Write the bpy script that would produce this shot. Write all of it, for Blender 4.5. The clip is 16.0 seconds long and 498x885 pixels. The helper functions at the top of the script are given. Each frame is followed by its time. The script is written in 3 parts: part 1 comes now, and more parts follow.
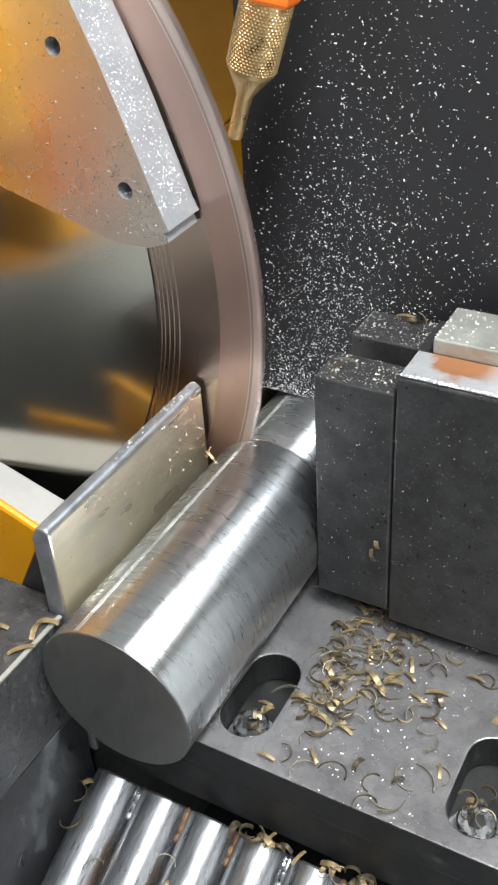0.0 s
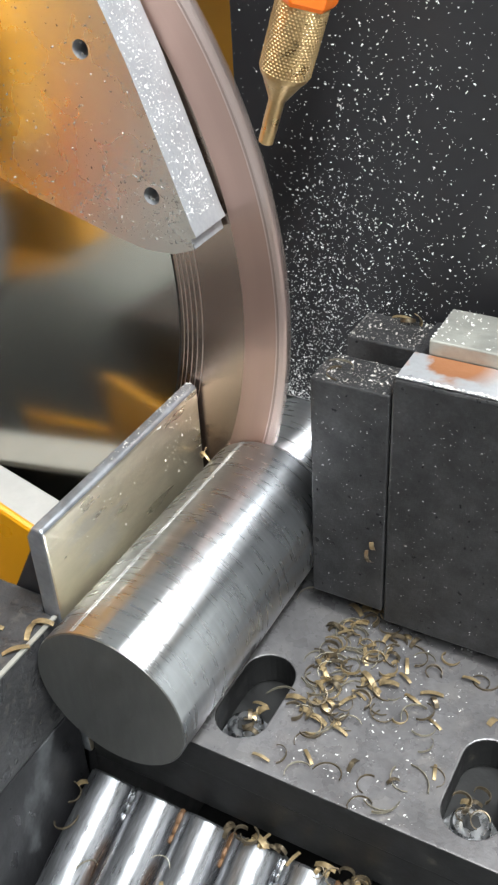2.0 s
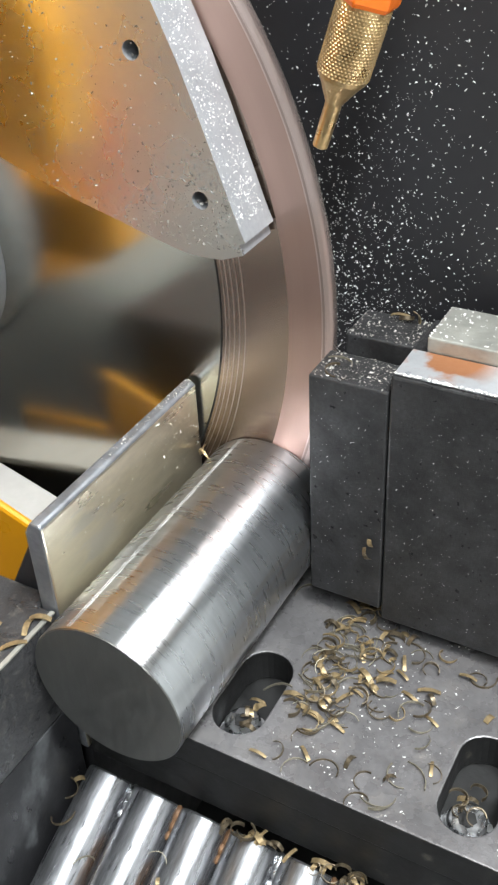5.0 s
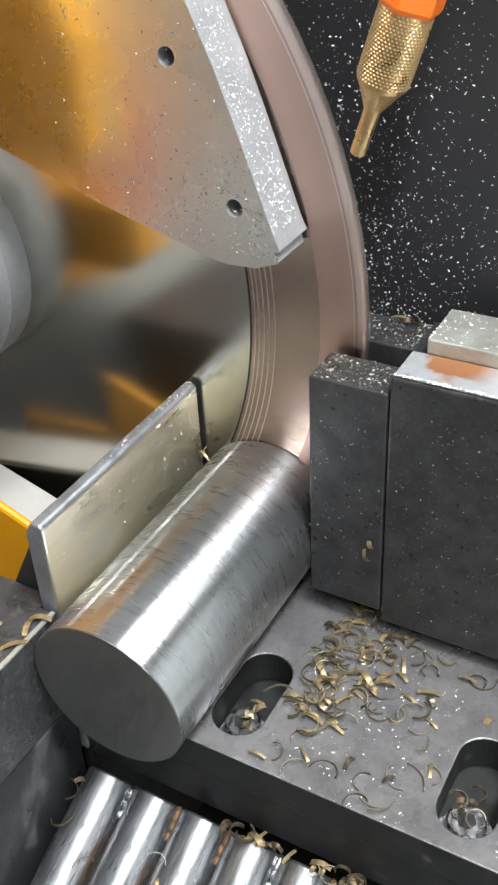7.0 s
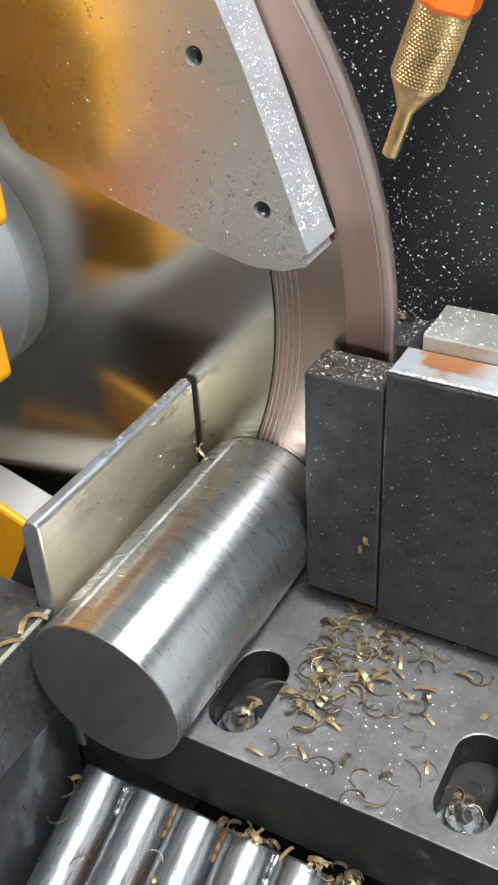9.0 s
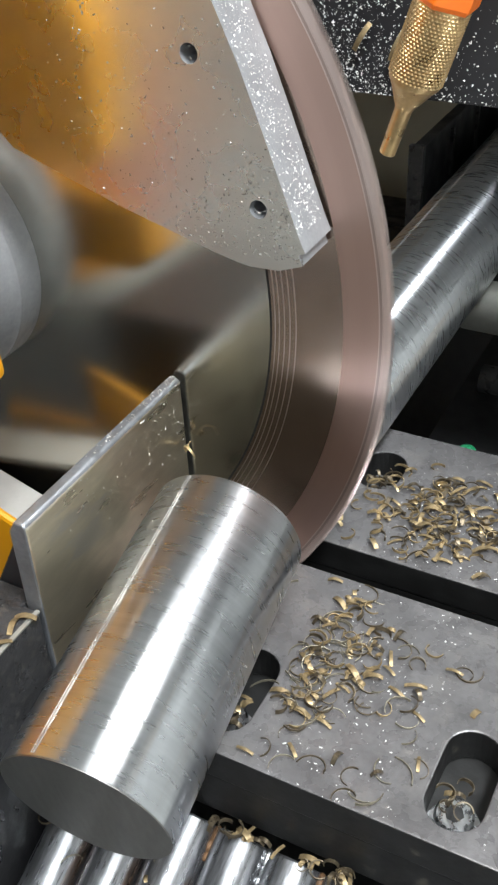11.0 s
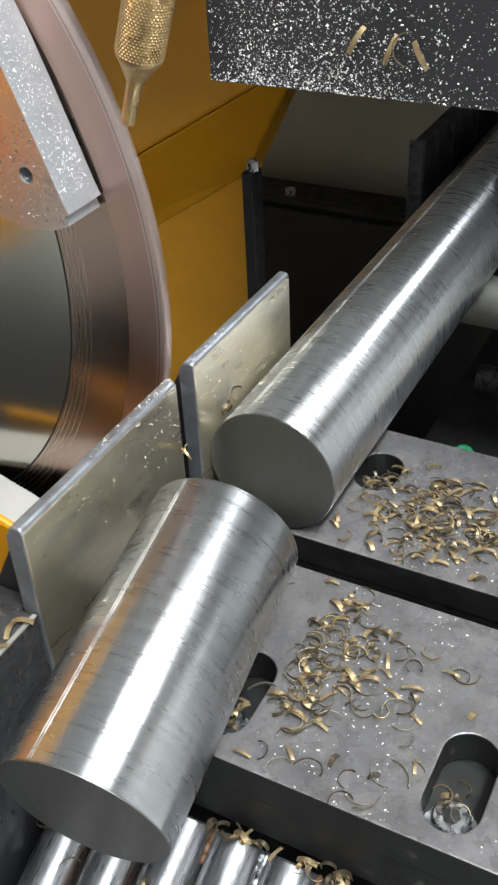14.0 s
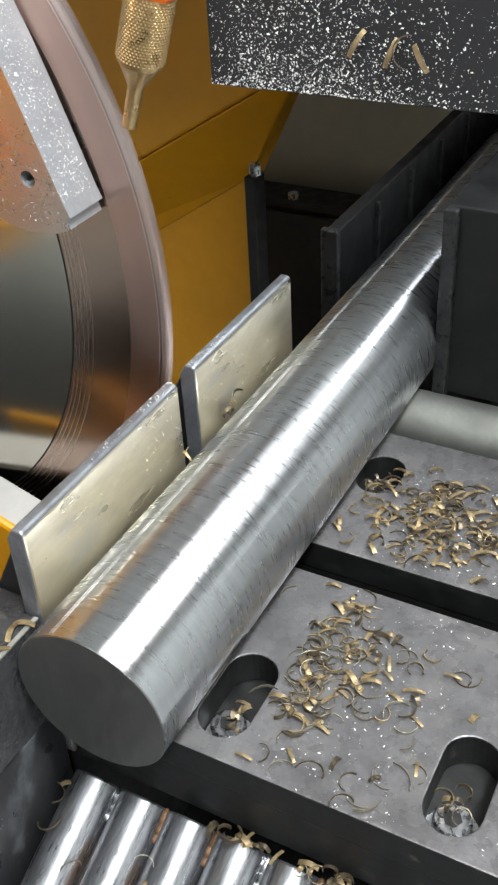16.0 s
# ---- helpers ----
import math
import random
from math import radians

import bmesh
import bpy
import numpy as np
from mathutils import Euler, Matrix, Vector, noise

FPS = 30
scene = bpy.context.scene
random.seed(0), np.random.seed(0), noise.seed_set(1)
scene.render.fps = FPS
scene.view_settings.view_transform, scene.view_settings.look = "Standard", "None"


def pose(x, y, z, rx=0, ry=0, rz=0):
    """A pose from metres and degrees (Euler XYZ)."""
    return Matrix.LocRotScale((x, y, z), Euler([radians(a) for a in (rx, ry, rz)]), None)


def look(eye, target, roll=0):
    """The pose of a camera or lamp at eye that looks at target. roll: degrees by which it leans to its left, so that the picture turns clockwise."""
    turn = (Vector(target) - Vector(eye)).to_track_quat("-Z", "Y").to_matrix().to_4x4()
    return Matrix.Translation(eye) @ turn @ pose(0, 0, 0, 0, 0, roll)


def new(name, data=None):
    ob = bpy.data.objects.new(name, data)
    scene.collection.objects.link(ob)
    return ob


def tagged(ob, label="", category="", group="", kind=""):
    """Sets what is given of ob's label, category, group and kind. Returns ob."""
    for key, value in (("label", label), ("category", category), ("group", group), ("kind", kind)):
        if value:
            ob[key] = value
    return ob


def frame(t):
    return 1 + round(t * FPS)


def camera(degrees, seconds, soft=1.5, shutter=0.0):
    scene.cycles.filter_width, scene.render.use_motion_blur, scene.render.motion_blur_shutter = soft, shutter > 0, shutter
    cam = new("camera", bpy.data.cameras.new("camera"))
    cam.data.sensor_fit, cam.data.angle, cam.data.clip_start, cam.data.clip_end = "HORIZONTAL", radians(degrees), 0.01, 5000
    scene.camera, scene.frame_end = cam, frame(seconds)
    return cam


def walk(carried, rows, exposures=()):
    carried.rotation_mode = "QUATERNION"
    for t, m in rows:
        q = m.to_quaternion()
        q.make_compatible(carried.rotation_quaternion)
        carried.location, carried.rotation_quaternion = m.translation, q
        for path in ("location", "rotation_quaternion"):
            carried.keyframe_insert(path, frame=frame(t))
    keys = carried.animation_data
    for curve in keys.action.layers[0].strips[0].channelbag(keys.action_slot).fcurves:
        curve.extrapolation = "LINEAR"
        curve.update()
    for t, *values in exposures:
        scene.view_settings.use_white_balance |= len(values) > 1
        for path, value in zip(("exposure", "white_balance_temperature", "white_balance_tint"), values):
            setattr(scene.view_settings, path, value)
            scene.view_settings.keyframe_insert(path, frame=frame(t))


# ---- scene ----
cam = camera(27.99, 16.0, 2.4, 0.5)
PATH = [
    (0, look((0.15935, -0.28347, 0.29401), (-0.00772, -0.00466, 0.06088), -3.866)),
    (0.5, look((0.15927, -0.28349, 0.29401), (-0.00752, -0.00438, 0.06103), -3.723)),
    (1, look((0.15918, -0.28351, 0.29400), (-0.00717, -0.00410, 0.06108), -3.697)),
    (1.5, look((0.15911, -0.28353, 0.29397), (-0.00679, -0.00382, 0.06108), -3.557)),
    (2, look((0.15907, -0.28354, 0.29391), (-0.00632, -0.00356, 0.06098), -3.495)),
    (2.5, look((0.15906, -0.28355, 0.29381), (-0.00601, -0.00349, 0.06074), -3.366)),
    (3, look((0.15906, -0.28356, 0.29368), (-0.00578, -0.00363, 0.06030), -3.343)),
    (3.5, look((0.15906, -0.28358, 0.29355), (-0.00581, -0.00387, 0.05993), -3.214)),
    (4, look((0.15909, -0.28365, 0.29340), (-0.00544, -0.00374, 0.05977), -3.195)),
    (6.5, look((0.16172, -0.28593, 0.29181), (-0.00525, -0.00474, 0.06147), -3.205)),
    (7, look((0.16181, -0.28604, 0.29168), (-0.00524, -0.00468, 0.06161), -3.169)),
    (7.5, look((0.16182, -0.28610, 0.29157), (-0.00533, -0.00467, 0.06165), -3.259)),
    (8, look((0.16177, -0.28610, 0.29149), (-0.00526, -0.00476, 0.06139), -3.271)),
    (8.5, look((0.16168, -0.28604, 0.29145), (-0.00457, -0.00456, 0.06095), -3.225)),
    (9, look((0.16153, -0.28589, 0.29148), (-0.00354, -0.00424, 0.06033), -3.204)),
    (11.5, look((0.16010, -0.28210, 0.29361), (0.00051, -0.00094, 0.05806), -3.133)),
    (12, look((0.16008, -0.28191, 0.29386), (0.00097, -0.00067, 0.05809), -3.131)),
    (12.5, look((0.16012, -0.28176, 0.29413), (0.00091, -0.00053, 0.05841), -3.201)),
    (13, look((0.16021, -0.28160, 0.29443), (0.00118, -0.00019, 0.05882), -3.279)),
    (13.5, look((0.16036, -0.28149, 0.29471), (0.00111, -0.00020, 0.05910), -3.289)),
    (14, look((0.16058, -0.28143, 0.29489), (0.00099, -0.00039, 0.05921), -3.304)),
    (14.5, look((0.16087, -0.28143, 0.29495), (0.00068, -0.00038, 0.05967), -3.359)),
    (15, look((0.16121, -0.28144, 0.29488), (0.00056, -0.00030, 0.06003), -3.413)),
    (15.5, look((0.16154, -0.28145, 0.29475), (0.00042, -0.00029, 0.06024), -3.473)),
    (16, look((0.16180, -0.28146, 0.29459), (0.00036, -0.00026, 0.06036), -3.500)),
]
walk(cam, PATH, [(0, 0.96, 6350, 7), (9, 0.92, 6350, 7), (11.5, 0.77, 6350, 7), (16, 0.77, 6350, 7)])

# ---- world and light ----
world = bpy.data.worlds.new("workshop")
scene.world = world
world.use_nodes = True
world.node_tree.nodes["Background"].inputs[0].default_value = (0.62, 0.66, 0.7, 1)
world.node_tree.nodes["Background"].inputs[1].default_value = 0.12


def area_lamp(name, eye, target, sx, sy, watts, colour, turn=0):
    data = bpy.data.lights.new(name, "AREA")
    data.shape, data.size, data.size_y = "RECTANGLE", sx, sy
    data.energy, data.color = watts, colour
    ob = new(name, data)
    ob.matrix_world = look(eye, target, turn)
    return ob


area_lamp("work_lamp", (0.31, -0.2, 0.80), (0.0, -0.14, 0.03), 0.55, 0.06, 3.0, (1.0, 0.98, 0.95), 90)
area_lamp("ceiling_lamp", (0.95, 0.2, 2.5), (0.95, 0.2, 0.0), 0.3, 4.6, 160.0, (0.96, 0.98, 1.0))


# ---- materials ----
def material(name, colour, rough=0.5, metal=0.0, vary=0.15, scale=40.0, bump=0.1, bump_scale=300.0, stretch=(1, 1, 1), spots=None, rough_vary=0.15):
    """Base colour with two scales of variation, roughness variation and fine relief; spots: colour, scale, threshold of blotches."""
    m = bpy.data.materials.new(name)
    m.use_nodes = True
    n, l = m.node_tree.nodes, m.node_tree.links
    b = n["Principled BSDF"]
    b.inputs["Metallic"].default_value = metal
    co = n.new("ShaderNodeTexCoord")
    mp = n.new("ShaderNodeMapping")
    mp.inputs["Scale"].default_value = stretch
    l.new(co.outputs["Object"], mp.inputs["Vector"])

    def noise_at(s, detail=5.0):
        t = n.new("ShaderNodeTexNoise")
        t.inputs["Scale"].default_value, t.inputs["Detail"].default_value = s, detail
        l.new(mp.outputs["Vector"], t.inputs["Vector"])
        return t.outputs["Fac"]

    def ranged(value, lo, hi, frm=0.3, to=0.7):
        r = n.new("ShaderNodeMapRange")
        r.inputs["From Min"].default_value, r.inputs["From Max"].default_value = frm, to
        r.inputs["To Min"].default_value, r.inputs["To Max"].default_value = lo, hi
        l.new(value, r.inputs["Value"])
        return r.outputs["Result"]

    def mixed(fac, a, c):
        x = n.new("ShaderNodeMix")
        x.data_type = "RGBA"
        l.new(fac, x.inputs["Factor"])
        for socket, value in ((x.inputs["A"], a), (x.inputs["B"], c)):
            if isinstance(value, tuple):
                socket.default_value = (*value, 1)
            else:
                l.new(value, socket)
        return x.outputs["Result"]

    coarse, fine = noise_at(scale), noise_at(scale * 7)
    dark = tuple(c * (1 - vary) for c in colour)
    light = tuple(min(1, c * (1 + vary)) for c in colour)
    mid = mixed(ranged(coarse, 0, 1), dark, light)
    out = mixed(ranged(fine, 0, 0.5), mid, tuple(c * (1 - 1.5 * vary) if vary < 0.5 else c * 0.4 for c in colour))
    if spots:
        sc, ss, th = spots[:3]
        fac = ranged(noise_at(ss, 6.0), 0, 1, th, th + 0.08)
        if len(spots) > 3:
            far = n.new("ShaderNodeVectorMath")
            far.operation = "DISTANCE"
            far.inputs[1].default_value = spots[3]
            l.new(co.outputs["Object"], far.inputs[0])
            both = n.new("ShaderNodeMath")
            both.operation = "MULTIPLY"
            l.new(fac, both.inputs[0])
            l.new(ranged(far.outputs["Value"], 1, 0, spots[4] * 0.6, spots[4]), both.inputs[1])
            fac = both.outputs[0]
        out = mixed(fac, out, sc)
    l.new(out, b.inputs["Base Color"])
    l.new(ranged(noise_at(scale * 2.3), max(0.02, rough - rough_vary), min(1, rough + rough_vary)), b.inputs["Roughness"])
    if bump:
        k = n.new("ShaderNodeBump")
        k.inputs["Strength"].default_value, k.inputs["Distance"].default_value = bump, 0.0006
        l.new(noise_at(bump_scale), k.inputs["Height"])
        l.new(k.outputs["Normal"], b.inputs["Normal"])
    return m


FACE = material("sawn_steel_face", (0.33, 0.33, 0.315), 0.42, 1.0, 0.06, 50, 0.05, 500, (4, 1, 1), None, 0.06)
GROUND = material("ground_steel", (0.71, 0.65, 0.51), 0.32, 0.95, 0.16, 30, 0.03, 700, (1, 0.45, 1.6), ((0.60, 0.565, 0.49), 60, 0.52, (0.0, -0.028, 0.074), 0.04), 0.08)
GROUND_EDGE = material("ground_steel_edge", (0.3, 0.315, 0.34), 0.45, 0.8, 0.2, 80, 0.2, 600)
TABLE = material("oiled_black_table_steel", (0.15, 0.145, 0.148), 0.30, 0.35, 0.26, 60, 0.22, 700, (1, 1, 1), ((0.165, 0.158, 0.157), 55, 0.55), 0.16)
BLACK = material("black_oxide_steel", (0.042, 0.042, 0.044), 0.34, 0.1, 0.35, 60, 0.5, 700, (1, 1, 1), ((0.062, 0.06, 0.057), 280, 0.57))
BLACK_JAW = material("worn_black_jaw_steel", (0.05, 0.05, 0.052), 0.36, 0.5, 0.3, 120, 0.35, 1400, (1, 1, 1), ((0.05, 0.05, 0.05), 420, 0.6), 0.1)
BLACK_SMOOTH = material("smooth_black_steel", (0.02, 0.02, 0.0225), 0.42, 0.1, 0.12, 25, 0.08, 900, (1, 1, 1), None, 0.06)
BLACK_SIDE = material("black_paint", (0.012, 0.012, 0.013), 0.55, 0.0, 0.3, 30, 0.2, 200)
BLACK_PLATE = material("near_black_plate_steel", (0.008, 0.008, 0.008), 0.5, 0.0, 0.3, 40, 0.3, 300, (1, 1, 1), ((0.05, 0.045, 0.035), 90, 0.66))
SMEARED = material("smeared_black_steel", (0.02, 0.02, 0.022), 0.4, 0.1, 0.3, 40, 0.3, 300, (1, 1, 0.6), ((0.09, 0.095, 0.10), 45, 0.57))
GUARD = material("brushed_guard_steel", (0.66, 0.64, 0.61), 0.28, 1.0, 0.04, 25, 0.05, 900, (1, 1, 1), None, 0.04)
GUARD_EDGE = material("milled_aluminium_edge", (0.36, 0.37, 0.39), 0.5, 0.5, 0.1, 90, 0.3, 700)
YELLOW = material("yellow_machine_paint", (0.64, 0.29, 0.006), 0.42, 0.0, 0.08, 12, 0.08, 120)
BRASS = material("brass", (0.56, 0.40, 0.20), 0.36, 0.9, 0.15, 90, 0.15, 600)
ORANGE = material("orange_plastic", (0.85, 0.17, 0.01), 0.4, 0.0, 0.08, 60, 0.05, 300)
RUST = material("rusty_ground_steel", (0.42, 0.43, 0.45), 0.42, 0.5, 0.12, 60, 0.2, 500, (1, 1, 1), ((0.34, 0.15, 0.07), 60, 0.44, (0.042, -0.004, 0.119), 0.022))
LIGHT_STEEL = material("dull_light_steel", (0.38, 0.38, 0.345), 0.45, 0.6, 0.15, 60, 0.2, 500)
SWARF = material("straw_tinted_swarf", (0.36, 0.27, 0.145), 0.42, 0.6, 0.45, 250, 0.1, 900)
SWARF_DARK = material("dark_oily_swarf", (0.15, 0.12, 0.08), 0.4, 0.7, 0.4, 250, 0.1, 900)
SWARF_GREY = material("dull_grey_swarf", (0.34, 0.31, 0.24), 0.42, 0.8, 0.3, 250, 0.1, 900)
FLAKE = material("bright_steel_flakes", (0.85, 0.85, 0.83), 0.4, 0.2, 0.15, 400, 0.0)
DULL_FLAKE = material("dull_steel_chips", (0.5, 0.48, 0.45), 0.45, 0.6, 0.3, 400, 0.0)
SCORED = material("scored_steel_skin", (0.72, 0.71, 0.69), 0.5, 0.5, 0.4, 60, 0.4, 900, (1, 0.4, 1), ((0.3, 0.29, 0.28), 70, 0.5), 0.1)
GREY_FLAKE = material("grey_steel_chips", (0.26, 0.25, 0.235), 0.5, 0.6, 0.5, 400, 0.0)
BOLT = material("zinc_bolt", (0.6, 0.61, 0.63), 0.3, 1.0, 0.15, 120, 0.1, 500)
BEIGE = material("grey_beige_panel", (0.33, 0.31, 0.25), 0.6, 0.0, 0.1, 8, 0.05, 60)
WHITE = material("off_white_paint", (0.42, 0.415, 0.40), 0.45, 0.0, 0.08, 40, 0.1, 200, (1, 1, 1), ((0.4, 0.37, 0.33), 70, 0.66))
CHROME = material("polished_rod_steel", (0.29, 0.295, 0.31), 0.33, 0.88, 0.45, 40, 0.15, 400, (6, 0.8, 6), ((0.2, 0.12, 0.07), 16, 0.58), 0.12)
GREY_PAINT = material("plain_grey_paint", (0.4, 0.4, 0.39), 0.5, 0.0, 0.06, 8, 0.05, 60)
RED = material("red_plastic", (0.6, 0.035, 0.015), 0.4, 0.0, 0.1, 60, 0.0)
GREEN = material("green_plastic", (0.02, 0.35, 0.14), 0.4, 0.0, 0.1, 60, 0.0)
WALL = material("workshop_wall_paint", (0.6, 0.6, 0.58), 0.7, 0.0, 0.06, 3, 0.05, 30)
# darker paint for the unseen south wall, to dim what the steel reflects
DARK_WALL = material("dark_unseen_wall_paint", (0.34, 0.34, 0.335), 0.6, 0.0, 0.1, 3, 0.05, 30)
CONCRETE = material("dusty_concrete", (0.6, 0.6, 0.57), 0.5, 0.0, 0.1, 3, 0.1, 40)
DARK = material("near_black", (0.01, 0.01, 0.01), 0.6, 0.0, 0.2, 40, 0.0)
WELD = material("rusty_weld", (0.16, 0.085, 0.04), 0.6, 0.4, 0.4, 300, 0.4, 900)


def spun(name, colour, rough, lines=220.0, depth=0.1, along=False, uneven=0.0, metal=1.0, aniso=0.85):
    """Metal with fine circular brushing about its y axis; along: the lines follow one another along y, as on a turned bar."""
    m = bpy.data.materials.new(name)
    m.use_nodes = True
    n, l = m.node_tree.nodes, m.node_tree.links
    b = n["Principled BSDF"]
    b.inputs["Metallic"].default_value = metal
    b.inputs["Anisotropic"].default_value = aniso
    b.inputs["Anisotropic Rotation"].default_value = 0.25
    tan = n.new("ShaderNodeTangent")
    tan.direction_type, tan.axis = "RADIAL", "Y"
    l.new(tan.outputs["Tangent"], b.inputs["Tangent"])
    co = n.new("ShaderNodeTexCoord")
    sep = n.new("ShaderNodeSeparateXYZ")
    l.new(co.outputs["Object"], sep.inputs[0])
    flat = n.new("ShaderNodeCombineXYZ")
    l.new(sep.outputs["X"], flat.inputs["X"])
    l.new(sep.outputs["Z"], flat.inputs["Y"])
    length = n.new("ShaderNodeVectorMath")
    length.operation = "LENGTH"
    l.new(flat.outputs[0], length.inputs[0])
    t = n.new("ShaderNodeTexNoise")
    t.noise_dimensions = "1D"
    t.inputs["Scale"].default_value, t.inputs["Detail"].default_value = lines, 6.0
    l.new(sep.outputs["Y"] if along else length.outputs["Value"], t.inputs["W"])
    x = n.new("ShaderNodeMix")
    x.data_type = "RGBA"
    x.inputs["A"].default_value = (*[c * (1 - depth) for c in colour], 1)
    x.inputs["B"].default_value = (*[min(1, c * (1 + depth)) for c in colour], 1)
    l.new(t.outputs["Fac"], x.inputs["Factor"])
    l.new(x.outputs["Result"], b.inputs["Base Color"])
    b.inputs["Roughness"].default_value = rough
    if uneven:
        mp = n.new("ShaderNodeMapping")
        mp.inputs["Scale"].default_value = (75, 480, 75)
        l.new(co.outputs["Object"], mp.inputs["Vector"])
        k = n.new("ShaderNodeTexNoise")
        k.inputs["Scale"].default_value, k.inputs["Detail"].default_value = 1.0, 2.5
        l.new(mp.outputs["Vector"], k.inputs["Vector"])
        r = n.new("ShaderNodeMapRange")
        r.inputs["From Min"].default_value, r.inputs["From Max"].default_value = 0.35, 0.65
        r.inputs["To Min"].default_value, r.inputs["To Max"].default_value = rough - uneven, rough + uneven
        l.new(k.outputs["Fac"], r.inputs["Value"])
        l.new(r.outputs["Result"], b.inputs["Roughness"])
        # brownish tint in long streaks
        ms = n.new("ShaderNodeMapping")
        ms.inputs["Scale"].default_value = (120, 6, 120)
        l.new(co.outputs["Object"], ms.inputs["Vector"])
        q = n.new("ShaderNodeTexNoise")
        q.inputs["Scale"].default_value, q.inputs["Detail"].default_value = 1.0, 4.0
        l.new(ms.outputs["Vector"], q.inputs["Vector"])
        f = n.new("ShaderNodeMapRange")
        f.inputs["From Min"].default_value, f.inputs["From Max"].default_value, f.inputs["To Max"].default_value = 0.6, 0.75, 0.5
        l.new(q.outputs["Fac"], f.inputs["Value"])
        y = n.new("ShaderNodeMix")
        y.data_type = "RGBA"
        l.new(f.outputs["Result"], y.inputs["Factor"])
        l.new(x.outputs["Result"], y.inputs["A"])
        y.inputs["B"].default_value = (0.42, 0.34, 0.27, 1)
        # short turning marks, lighter and darker
        w = n.new("ShaderNodeMapRange")
        w.inputs["From Min"].default_value, w.inputs["From Max"].default_value = 0.3, 0.7
        w.inputs["To Min"].default_value, w.inputs["To Max"].default_value = 0.93, 1.05
        l.new(k.outputs["Fac"], w.inputs["Value"])
        v = n.new("ShaderNodeMix")
        v.data_type, v.blend_type = "RGBA", "MULTIPLY"
        v.inputs["Factor"].default_value = 1.0
        l.new(y.outputs["Result"], v.inputs["A"])
        l.new(w.outputs["Result"], v.inputs["B"])
        l.new(v.outputs["Result"], b.inputs["Base Color"])
    return m


TURNED = spun("turned_steel", (0.48, 0.495, 0.52), 0.28, 260.0, 0.13, True, 0.01, 0.96, 0.97)
BLADE_STEEL = spun("spun_blade_steel", (0.60, 0.585, 0.53), 0.17, 220.0, 0.03, aniso=0.75)
BLADE_BROWN = spun("brown_coated_blade", (0.44, 0.34, 0.285), 0.26, 220.0, 0.05)
BLADE_PINK = spun("rose_coated_blade", (0.56, 0.39, 0.335), 0.38, 220.0, 0.05)
BLADE_LINE = spun("pale_groove", (0.62, 0.52, 0.48), 0.4)
BLADE_RIM = spun("worn_rim_steel", (0.50, 0.385, 0.345), 0.34, 400.0, 0.12)
BLADE_TEETH = spun("tooth_steel", (0.72, 0.59, 0.55), 0.4)


# ---- mesh helpers ----
def part(name, bm, mat, parent=None, label="", smooth=0.0, bevel=0.0):
    me = bpy.data.meshes.new(name)
    bmesh.ops.recalc_face_normals(bm, faces=bm.faces)
    if smooth:
        for f in bm.faces:
            f.smooth = True
        for e in bm.edges:
            e.smooth = len(e.link_faces) == 2 and e.calc_face_angle(0) < radians(smooth)
    bm.to_mesh(me)
    bm.free()
    for m in (mat if isinstance(mat, (list, tuple)) else (mat,)):
        me.materials.append(m)
    ob = new(name, me)
    if parent:
        ob.parent = parent
    if label:
        ob["label"] = label
    if bevel:
        k = ob.modifiers.new("edge", "BEVEL")
        k.width, k.segments, k.limit_method, k.angle_limit = bevel, 2, "ANGLE", radians(40)
    return ob


def empty(name, m=None):
    ob = new(name)
    ob.empty_display_size = 0.02
    if m:
        ob.matrix_world = m
    return ob


def box(x0, x1, y0, y1, z0, z1, bm=None):
    bm = bm or bmesh.new()
    bmesh.ops.create_cube(bm, size=1, matrix=Matrix.Translation(((x0 + x1) / 2, (y0 + y1) / 2, (z0 + z1) / 2)) @ Matrix.Diagonal((x1 - x0, y1 - y0, z1 - z0, 1)))
    return bm


def prism(points, a, b, axis="y", bm=None):
    """A prism of a profile: (x, z) along y, (y, z) along x, or (x, y) along z."""
    bm = bm or bmesh.new()
    put = {"y": lambda p, s: (p[0], s, p[1]), "x": lambda p, s: (s, p[0], p[1]), "z": lambda p, s: (p[0], p[1], s)}[axis]
    lo = [bm.verts.new(put(p, a)) for p in points]
    hi = [bm.verts.new(put(p, b)) for p in points]
    bm.faces.new(lo)
    bm.faces.new(hi[::-1])
    for i in range(len(points)):
        j = (i + 1) % len(points)
        bm.faces.new((lo[i], hi[i], hi[j], lo[j]))
    return bm


def lathe(profile, start, way, seg=48, bm=None):
    """A turned solid: (distance along, radius) from start along way."""
    bm = bm or bmesh.new()
    m = Matrix.Translation(start) @ Vector(way).to_track_quat("Z", "Y").to_matrix().to_4x4()
    rings = []
    for d, r in profile:
        rings.append([bm.verts.new(m @ Vector((r * math.cos(2 * math.pi * k / seg), r * math.sin(2 * math.pi * k / seg), d))) for k in range(seg)])
    for a, b in zip(rings, rings[1:]):
        for k in range(seg):
            bm.faces.new((a[k], a[(k + 1) % seg], b[(k + 1) % seg], b[k]))
    bm.faces.new(rings[0][::-1])
    bm.faces.new(rings[-1])
    return bm


